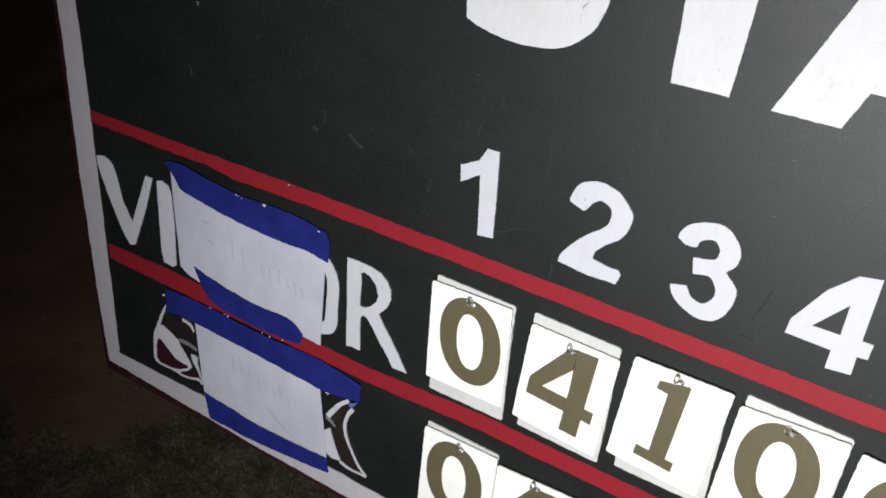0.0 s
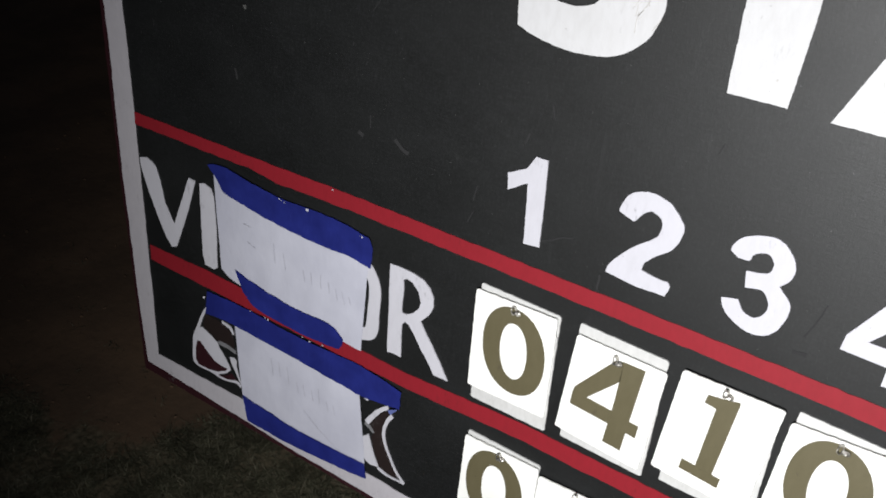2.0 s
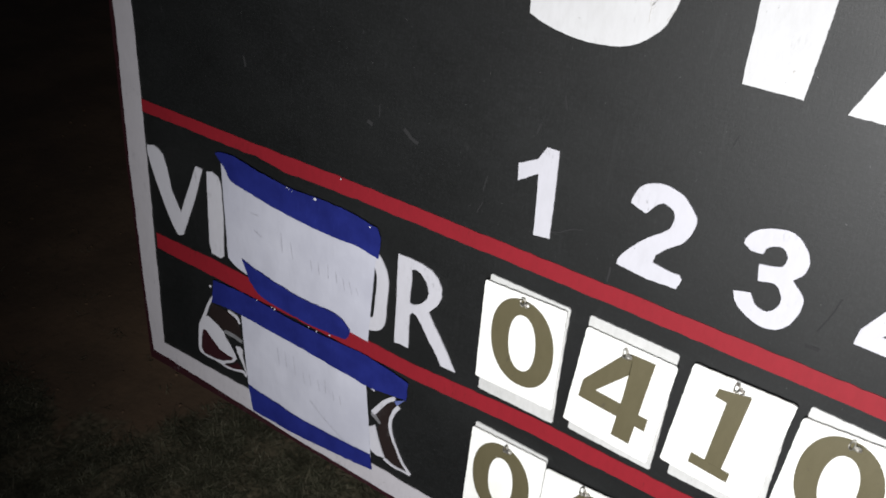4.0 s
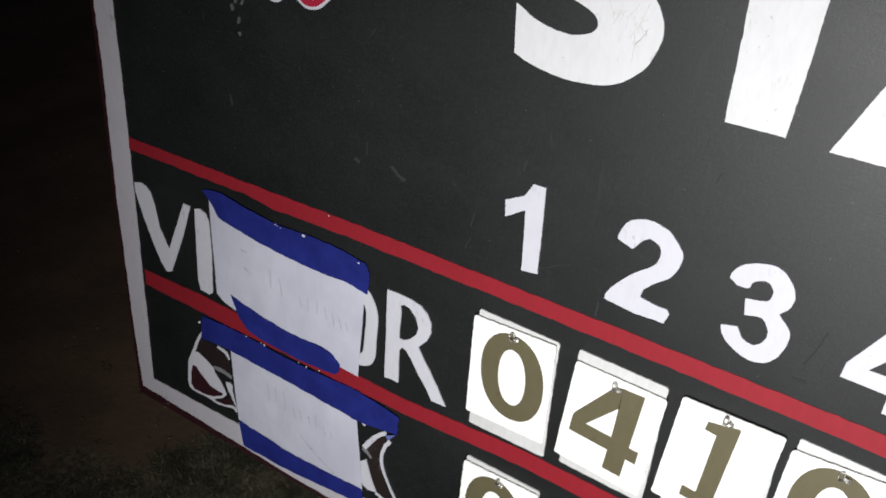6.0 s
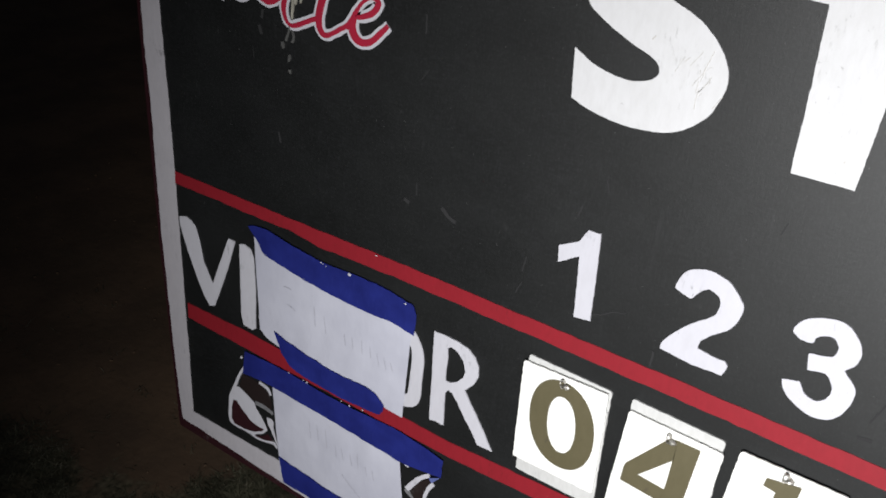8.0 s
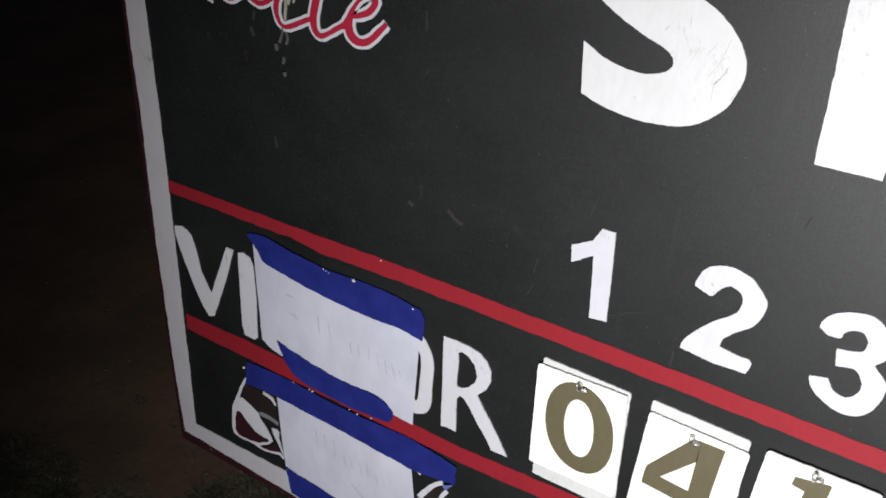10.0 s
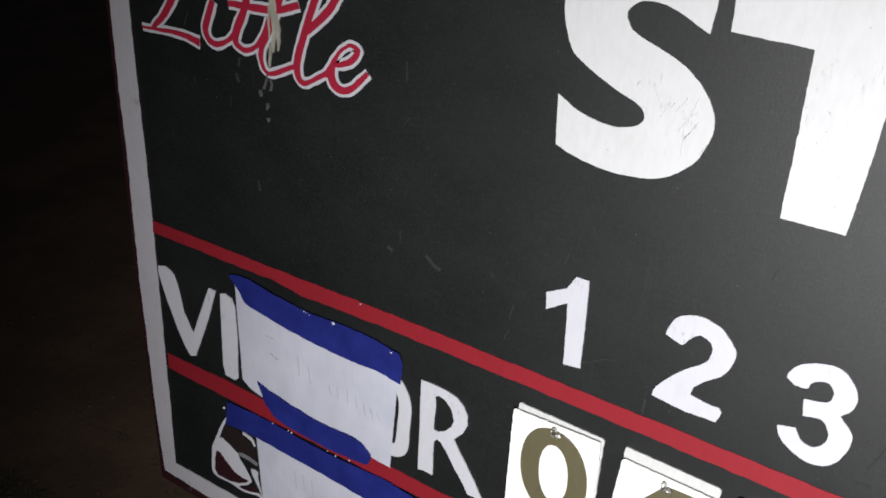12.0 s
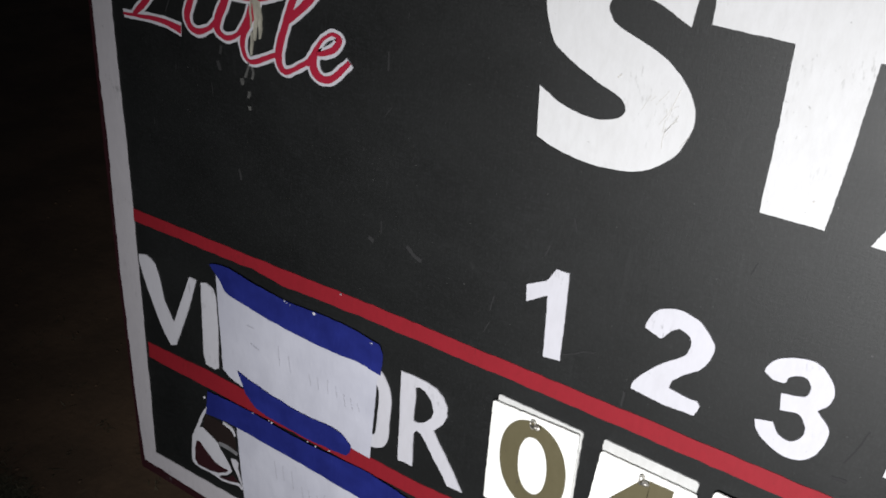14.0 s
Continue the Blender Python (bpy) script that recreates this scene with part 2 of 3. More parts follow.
def ribbon(bm, pts, front, width=None, back=0.0, rough=0.0006, per=8, round_ends=False):
    """A brush stroke along x, z (and width) points."""
    line = curve([(*q[:2], q[2] if len(q) > 2 else width) for q in pts], per)
    left, right = [], []
    for k, (x, z, w) in enumerate(line):
        a, b = line[max(k - 1, 0)], line[min(k + 1, len(line) - 1)]
        d = np.array((b[0] - a[0], b[1] - a[1]))
        d = d / max(np.hypot(*d), 1e-9)
        if round_ends and k in (0, len(line) - 1):
            w = w * 0.55
        h = w / 2
        la, lb = wob(x - d[1] * h, z + d[0] * h, rough)
        ra, rb = wob(x + d[1] * h, z - d[0] * h, rough)
        left.append((x - d[1] * h + la, z + d[0] * h + lb))
        right.append((x + d[1] * h + ra, z - d[0] * h + rb))
    rows = []
    for (xa, za), (xb, zb) in zip(left, right):
        rows.append([bm.verts.new(v) for v in ((xa, -back, za), (xa, -front, za), (xb, -front, zb), (xb, -back, zb))])
    for a, b in zip(rows, rows[1:]):
        for k in range(3):
            bm.faces.new((a[k], a[k + 1], b[k + 1], b[k]))
    bm.faces.new(rows[0])
    bm.faces.new(rows[-1][::-1])


def ring(bm, cx, cz, ax, az, ix, iz, front, back=0.0, power=2.15, steps=56):
    """An upright oval with an oval hole."""
    rows = []
    for k in range(steps):
        a = 2 * math.pi * k / steps
        c, s = math.cos(a), math.sin(a)
        e = 2 / power
        u, v = math.copysign(abs(c) ** e, c), math.copysign(abs(s) ** e, s)
        o, i = (cx + ax * u, cz + az * v), (cx + ix * u, cz + iz * v)
        rows.append([bm.verts.new(q) for q in ((o[0], -back, o[1]), (o[0], -front, o[1]), (i[0], -front, i[1]), (i[0], -back, i[1]))])
    for a, b in zip(rows, rows[1:] + rows[:1]):
        for k in range(3):
            bm.faces.new((a[k], b[k], b[k + 1], a[k + 1]))


def box(bm, lo, hi, bevel=0.0):
    r = bmesh.ops.create_cube(bm, size=1.0)
    bmesh.ops.scale(bm, vec=[b - a for a, b in zip(lo, hi)], verts=r["verts"])
    bmesh.ops.translate(bm, vec=[(a + b) / 2 for a, b in zip(lo, hi)], verts=r["verts"])
    if bevel:
        es = list({e for v in r["verts"] for e in v.link_edges})
        bmesh.ops.bevel(bm, geom=es, offset=bevel, segments=2, affect="EDGES")


def rounded(w, h, r, n=5):
    """A rectangle round the origin with rounded corners."""
    out = []
    for cx, cz, a0 in ((w / 2 - r, h / 2 - r, 0), (-w / 2 + r, h / 2 - r, 90), (-w / 2 + r, -h / 2 + r, 180), (w / 2 - r, -h / 2 + r, 270)):
        for k in range(n + 1):
            a = radians(a0 + 90 * k / n)
            out.append((cx + r * math.cos(a), cz + r * math.sin(a)))
    return out


# ---- ground ----
def ground():
    bm = bmesh.new()
    n, cx, cy = 110, -0.6, 0.4
    ticks = [math.copysign(abs(u) ** 3.2 * 150 + abs(u) * 2.5, u) for u in np.linspace(-1, 1, n)]
    grid = [[None] * n for _ in range(n)]
    for i, u in enumerate(ticks):
        for j, v in enumerate(ticks):
            x, y = cx + u, cy + v
            near = max(0.0, 1 - math.hypot(u, v) / 6)
            z = near * (0.006 * noise.noise(Vector((x * 2.2, y * 2.2, 0))) + 0.003 * noise.noise(Vector((x * 9, y * 9, 4))))
            grid[i][j] = bm.verts.new((x, y, z))
    for i in range(n - 1):
        for j in range(n - 1):
            f = bm.faces.new((grid[i][j], grid[i + 1][j], grid[i + 1][j + 1], grid[i][j + 1]))
            f.smooth = True
    return tagged(part("ground", bm, SOIL), "bare brown earth under and behind the scoreboard", "ground", kind="structure")


def grass_edge(x):
    """How far from the front the turf reaches before the bare earth."""
    return 0.21 + 0.06 * noise.noise(Vector((x * 5.1, 0.3, 7))) + 0.36 * max(0.0, min(1.0, (x + 0.50) / 0.15))


def grass():
    rng = random.Random(4)
    verts, faces = [], []

    def blade(x, y, length, width, lean, yaw, curl, rise=0.0):
        dx, dy = math.cos(yaw), math.sin(yaw)
        base = len(verts)
        for k, (s, w) in enumerate(((0, 1.0), (0.5, 0.85), (1.0, 0.12))):
            out = length * (s * math.sin(lean) + curl * s * s)
            up = length * s * math.cos(lean) * (1 - 0.35 * curl * s) + rise
            for side in (-0.5, 0.5):
                verts.append((x + dx * out - dy * width * w * side, y + dy * out + dx * width * w * side, up))
        faces.extend([(base, base + 1, base + 3, base + 2), (base + 2, base + 3, base + 5, base + 4)])

    tufts = 0
    while tufts < 15000:
        x, y = rng.uniform(-1.7, 0.5), rng.uniform(-0.35, 0.75)
        edge = grass_edge(x)
        thin = (edge - y) / 0.10
        if thin < 0 and rng.random() > 0.006 or 0 <= thin < 1 and rng.random() > 0.3 + 0.6 * thin:
            continue
        if noise.noise(Vector((x * 9, y * 9, 2))) < -0.12 and rng.random() < 0.85:
            continue
        tufts += 1
        for _ in range(rng.randint(5, 9)):
            blade(x + rng.gauss(0, 0.012), y + rng.gauss(0, 0.012), rng.uniform(0.006, 0.02) * rng.choice((1, 1, 1, 1.8)), rng.uniform(0.0009, 0.0022),
                  rng.uniform(0.8, 1.5), rng.uniform(0, 6.283), rng.uniform(0.1, 0.8), rng.uniform(-0.004, 0.007))
    for _ in range(45):
        x = rng.uniform(-2.0, 0.6)
        y = rng.uniform(-0.6, grass_edge(x) + 0.12)
        blade(x, y, rng.uniform(0.03, 0.06), rng.uniform(0.002, 0.0035), rng.uniform(1.35, 1.52), rng.uniform(0, 6.283), 0.3)
    me = bpy.data.meshes.new("grass")
    me.from_pydata(verts, [], faces)
    me.materials.append(GRASS)
    tagged(new("grass", me), "short patchy green and straw grass", "grass", kind="stuff")


def litter():
    """Small stones and bits lying on the bare earth."""
    rng = random.Random(9)
    bm = bmesh.new()
    for _ in range(260):
        x, y = rng.uniform(-2.2, 0.4), rng.uniform(0.2, 1.6)
        r = rng.uniform(0.002, 0.007)
        m = Matrix.Translation((x, y, r * 0.3)) @ pose(0, 0, 0, rng.uniform(0, 90), 0, rng.uniform(0, 360)) @ Matrix.Diagonal((1, rng.uniform(0.5, 0.9), rng.uniform(0.4, 0.8), 1))
        bmesh.ops.create_icosphere(bm, subdivisions=1, radius=r, matrix=m)
    tagged(part("pebbles", bm, SOIL), "small stones scattered on bare earth", "pebbles", kind="stuff")


# ---- the scoreboard ----
LOW, HIGH, RIGHT = 0.612, 1.832, 2.39


def scoreboard():
    board = thing("scoreboard", "black painted plywood scoreboard with white lettering and red stripes", "scoreboard")
    bm = bmesh.new()
    slab(bm, fine([(-0.041, LOW), (RIGHT, LOW), (RIGHT, HIGH), (-0.060, HIGH), (-0.058, 1.27), (-0.055, 1.0)], 0.05, 0.0012), 0.0, -0.018)
    f = [bm.verts.new((x, 0.018, z)) for x, z in ((-0.041, LOW), (-0.060, HIGH), (RIGHT, HIGH), (RIGHT, LOW))]
    bm.faces.new(f)
    part("panel", bm, BLACK, board)
    # maroon rim and the pale border inside it
    for name, material, front, outline in (
        ("rim", MAROON, 0.0004, [(-0.041, LOW), (-0.055, 1.0), (-0.058, 1.27), (-0.060, HIGH), (-0.03, HIGH), (-0.03, LOW)]),
        ("rim", MAROON, 0.0006, [(-0.041, LOW), (RIGHT, LOW), (RIGHT, LOW + 0.03), (-0.041, LOW + 0.03)]),
        ("border", BORDER, 0.0012, [(-0.031, 0.631), (-0.039, 0.75), (-0.044, 0.92), (-0.047, 1.0), (-0.047, 1.13), (-0.046, 1.21), (-0.049, 1.28), (-0.050, 1.40), (-0.052, HIGH), (-0.011, HIGH), (-0.011, 1.40), (-0.008, 1.29), (-0.005, 1.2), (-0.004, 1.085), (-0.003, 0.967), (-0.003, 0.9), (-0.002, 0.78), (-0.002, 0.661)]),
        ("border", BORDER, 0.0010, [(-0.030, 0.632), (0.186, 0.625), (0.313, 0.6205), (1.0, 0.6205), (RIGHT, 0.6205), (RIGHT, 0.66), (0.539, 0.66), (0.214, 0.667), (-0.004, 0.661)]),
        ("border", BORDER, 0.0010, [(0.001, HIGH), (RIGHT, HIGH), (RIGHT, HIGH - 0.045), (0.001, HIGH - 0.045)]),
        ("border", BORDER, 0.0012, [(RIGHT - 0.045, 0.661), (RIGHT, 0.661), (RIGHT, HIGH - 0.046), (RIGHT - 0.045, HIGH - 0.046)]),
        ("stripe", RED, 0.0009, [(-0.004, 1.115), (0.213, 1.119), (0.419, 1.1235), (0.756, 1.127), (1.13, 1.129), (RIGHT - 0.046, 1.129), (RIGHT - 0.046, 1.104), (1.122, 1.104), (0.759, 1.104), (0.42, 1.100), (0.289, 1.095), (0.235, 1.101), (0.212, 1.099), (-0.004, 1.095)]),
        ("stripe", RED, 0.0009, [(0.004, 0.884), (0.139, 0.889), (0.526, 0.883), (0.708, 0.895), (1.13, 0.895), (RIGHT - 0.046, 0.895), (RIGHT - 0.046, 0.868), (1.13, 0.868), (0.711, 0.868), (0.528, 0.857), (0.198, 0.856), (0.003, 0.856)]),
    ):
        bm = bmesh.new()
        slab(bm, fine(outline, 0.012, 0.0011), front)
        part(name, bm, material, board)
    for x in (0.98, 2.05):
        bm = bmesh.new()
        box(bm, (x - 0.045, 0.019, -0.05), (x + 0.045, 0.109, HIGH - 0.1), 0.004)
        part("post", bm, WOOD, board, "rough timber post behind the panel")

    def letter(name, shapes, strokes=(), material=WHITE, label=""):
        bm = bmesh.new()
        for k, s in enumerate(shapes):
            slab(bm, fine(s, 0.0028, 0.00055), 0.0013 + 0.0003 * k)
        for k, s in enumerate(strokes):
            ribbon(bm, s, 0.0013 + 0.0003 * (k + len(shapes)))
        part(name, bm, material, board, label)

    # the word over the upper stripe, large and white
    foot = curve([(0.645, 1.406), (0.672, 1.398), (0.711, 1.3935), (0.758, 1.400), (0.788, 1.4205), (0.801, 1.443), (0.8055, 1.466), (0.7965, 1.489), (0.773, 1.512), (0.747, 1.5245), (0.719, 1.534), (0.708, 1.543), (0.706, 1.556), (0.722, 1.567), (0.750, 1.564), (0.786, 1.548)])
    head = curve([(0.789, 1.573), (0.786, 1.612), (0.74, 1.622), (0.69, 1.616), (0.654, 1.592), (0.639, 1.552), (0.650, 1.511), (0.668, 1.495), (0.705, 1.477), (0.727, 1.469), (0.736, 1.460), (0.733, 1.450), (0.719, 1.443), (0.697, 1.441), (0.665, 1.448), (0.642, 1.460)])
    letter("letter", [[tuple(q) for q in foot + head]], [], STADIUM, "large white S")
    letter("letter", [[(0.803, 1.62), (0.805, 1.554), (0.879, 1.553), (0.881, 1.45), (0.881, 1.396), (0.940, 1.397), (0.945, 1.46), (0.949, 1.552), (1.018, 1.553), (1.018, 1.62)]], [], STADIUM, "large white T")
    letter("letter", [[(0.981, 1.395), (1.045, 1.396), (1.062, 1.437), (1.126, 1.62), (1.077, 1.62), (1.03, 1.51)], [(1.045, 1.434), (1.175, 1.435), (1.165, 1.478), (1.05, 1.478)],
                      [(1.09, 1.62), (1.148, 1.62), (1.245, 1.396), (1.182, 1.396)]], [], STADIUM, "large white A")
    # innings along the top of the table
    letter("numeral", [[(0.687, 1.265), (0.7025, 1.2655), (0.7045, 1.2), (0.705, 1.155), (0.684, 1.152), (0.682, 1.2), (0.680, 1.230), (0.655, 1.213), (0.653, 1.234), (0.677, 1.247)]], label="white painted 1")
    bowl = curve([(0.795, 1.236), (0.796, 1.243), (0.804, 1.260), (0.819, 1.268), (0.835, 1.269), (0.852, 1.263), (0.867, 1.247), (0.869, 1.234), (0.862, 1.215), (0.848, 1.202), (0.833, 1.187)], 5)
    back = curve([(0.791, 1.158), (0.794, 1.169), (0.807, 1.188), (0.821, 1.203), (0.841, 1.221), (0.845, 1.234), (0.843, 1.243), (0.836, 1.2475), (0.829, 1.248), (0.821, 1.241), (0.814, 1.231), (0.806, 1.232)], 5)
    letter("numeral", [[tuple(q) for q in bowl + [(0.832, 1.177), (0.847, 1.174), (0.863, 1.174), (0.867, 1.169), (0.863, 1.156), (0.830, 1.154)] + back]], label="white painted 2")
    upper = curve([(0.921, 1.237), (0.922, 1.244), (0.930, 1.255), (0.946, 1.264), (0.965, 1.266), (0.979, 1.257), (0.987, 1.243), (0.986, 1.229), (0.977, 1.216)], 5)
    lower = curve([(0.977, 1.216), (0.988, 1.206), (0.993, 1.195), (0.989, 1.175), (0.982, 1.162), (0.971, 1.154), (0.954, 1.153), (0.936, 1.161), (0.926, 1.171), (0.923, 1.181)], 5)[1:]
    inner = curve([(0.940, 1.186), (0.947, 1.175), (0.960, 1.1715), (0.970, 1.182), (0.970, 1.194), (0.961, 1.205), (0.944, 1.202)], 5)
    eye = curve([(0.941, 1.221), (0.962, 1.226), (0.966, 1.237), (0.960, 1.246), (0.950, 1.245), (0.944, 1.240), (0.941, 1.233), (0.930, 1.232)], 5)
    letter("numeral", [[tuple(q) for q in upper + lower + inner + eye]], label="white painted 3")
    bm = bmesh.new()
    for q in ([(1.099, 1.261), (1.120, 1.265), (1.119, 1.195), (1.119, 1.154), (1.094, 1.151), (1.0945, 1.173), (1.0985, 1.193), (1.099, 1.228)], [(1.048, 1.174), (1.050, 1.192), (1.071, 1.1925), (1.0985, 1.193), (1.0945, 1.173)],
              [(1.119, 1.195), (1.130, 1.195), (1.129, 1.177), (1.119, 1.176)], [(1.050, 1.192), (1.054, 1.199), (1.075, 1.236), (1.099, 1.261), (1.099, 1.228), (1.071, 1.1925)]):
        slab(bm, q, 0.0014)
    part("numeral", bm, WHITE, board, "white painted 4")
    # the word of the upper row, half hidden by paper
    letter("letter", [[(0.0, 1.04), (0.016, 1.045), (0.026, 1.042), (0.035, 1.036), (0.042, 1.016), (0.05, 0.977), (0.068, 0.946), (0.09, 0.997), (0.109, 1.041), (0.123, 1.041), (0.109, 1.001), (0.094, 0.963), (0.07, 0.907), (0.059, 0.902), (0.047, 0.916), (0.034, 0.94), (0.015, 0.984), (0.001, 1.024)]], label="white painted V")
    letter("letter", [[(0.132, 1.040), (0.143, 1.044), (0.155, 1.040), (0.161, 1.027), (0.163, 0.970), (0.160, 0.904), (0.153, 0.898), (0.134, 0.899), (0.130, 0.916)]], label="white painted I")
    letter("letter", [[(0.168, 0.930), (0.172, 0.913), (0.204, 0.896), (0.216, 0.93), (0.2, 0.96)]], label="lower end of a covered white S")
    letter("letter", [], [[(0.420, 1.025, 0.018), (0.448, 1.028, 0.019), (0.467, 1.003, 0.020), (0.467, 0.962, 0.020), (0.462, 0.922, 0.021), (0.432, 0.910, 0.019)]], label="white painted O, mostly covered")
    letter("letter", [[(0.492, 1.047), (0.513, 1.048), (0.516, 1.019), (0.515, 0.996), (0.515, 0.98), (0.516, 0.96), (0.516, 0.941), (0.517, 0.906), (0.504, 0.906), (0.493, 0.904), (0.493, 0.93), (0.493, 0.977), (0.492, 1.013)],
                      [(0.513, 1.048), (0.532, 1.047), (0.546, 1.044), (0.557, 1.036), (0.564, 1.023), (0.565, 1.008), (0.559, 0.994), (0.546, 0.979), (0.554, 0.966), (0.567, 0.949), (0.582, 0.927), (0.596, 0.904), (0.589, 0.904), (0.573, 0.903), (0.563, 0.919), (0.549, 0.936), (0.536, 0.955), (0.527, 0.965), (0.521, 0.967), (0.516, 0.96), (0.515, 0.98), (0.523, 0.98), (0.534, 0.987), (0.542, 0.997), (0.545, 1.008), (0.54, 1.023), (0.53, 1.033), (0.521, 1.035), (0.514, 1.031)]], label="white painted R")

    # script word, red with a white outline
    script = {
        "L": [[(0.128, 1.530, 0.008), (0.108, 1.503, 0.010), (0.080, 1.462, 0.011), (0.058, 1.432, 0.010), (0.034, 1.411, 0.006)], [(0.013, 1.4075, 0.003), (0.046, 1.410, 0.005), (0.089, 1.412, 0.007), (0.122, 1.4075, 0.011)]],
        "i": [[(0.150, 1.466, 0.009), (0.143, 1.450, 0.010), (0.135, 1.430, 0.011), (0.139, 1.4165, 0.009), (0.153, 1.412, 0.008), (0.173, 1.420, 0.006), (0.189, 1.434, 0.007)]],
        "t": [[(0.222, 1.530, 0.010), (0.214, 1.492, 0.011), (0.203, 1.461, 0.011), (0.191, 1.438, 0.012), (0.188, 1.422, 0.010), (0.201, 1.4145, 0.007), (0.220, 1.421, 0.006), (0.237, 1.440, 0.008), (0.246, 1.460, 0.008)]],
        "t ": [[(0.274, 1.530, 0.010), (0.262, 1.485, 0.011), (0.246, 1.449, 0.010), (0.233, 1.425, 0.009), (0.231, 1.407, 0.007), (0.239, 1.394, 0.005), (0.254, 1.396, 0.006), (0.288, 1.412, 0.006)], [(0.178, 1.468, 0.007), (0.212, 1.470, 0.009), (0.258, 1.474, 0.009), (0.294, 1.486, 0.008)]],
        "l": [[(0.354, 1.545, 0.008), (0.338, 1.540, 0.009), (0.320, 1.499, 0.010), (0.302, 1.453, 0.010), (0.292, 1.424, 0.011), (0.290, 1.404, 0.010), (0.299, 1.394, 0.007), (0.313, 1.399, 0.006), (0.339, 1.416, 0.007)], [(0.354, 1.545, 0.008), (0.362, 1.525, 0.009), (0.350, 1.502, 0.009), (0.335, 1.483, 0.010), (0.306, 1.457, 0.008)]],
        "e": [[(0.334, 1.41, 0.007), (0.343, 1.422, 0.007), (0.35, 1.435, 0.005), (0.359, 1.446, 0.004), (0.371, 1.454, 0.004), (0.382, 1.452, 0.007), (0.38, 1.443, 0.008), (0.371, 1.434, 0.007), (0.359, 1.429, 0.006), (0.349, 1.426, 0.005)], [(0.346, 1.426, 0.008), (0.344, 1.413, 0.011), (0.348, 1.403, 0.011), (0.358, 1.398, 0.01), (0.372, 1.402, 0.008), (0.387, 1.415, 0.007), (0.398, 1.427, 0.006)]],
    }
    for k, (c, strokes) in enumerate(script.items()):
        out, fill = bmesh.new(), bmesh.new()
        for j, stroke in enumerate(strokes):
            h = 0.0006 + 0.00005 * (2 * k + j)
            ribbon(out, [(x, z, w + 0.0076) for x, z, w in stroke], h, rough=0.0014)
            ribbon(fill, stroke, h + 0.0007, back=0.0005, rough=0.0009)
        glyph = part("script_letter", out, WHITE, board, "script " + c.strip() + ", white outline")
        part("fill", fill, SCRIPT, glyph, "red fill of the script " + c.strip())

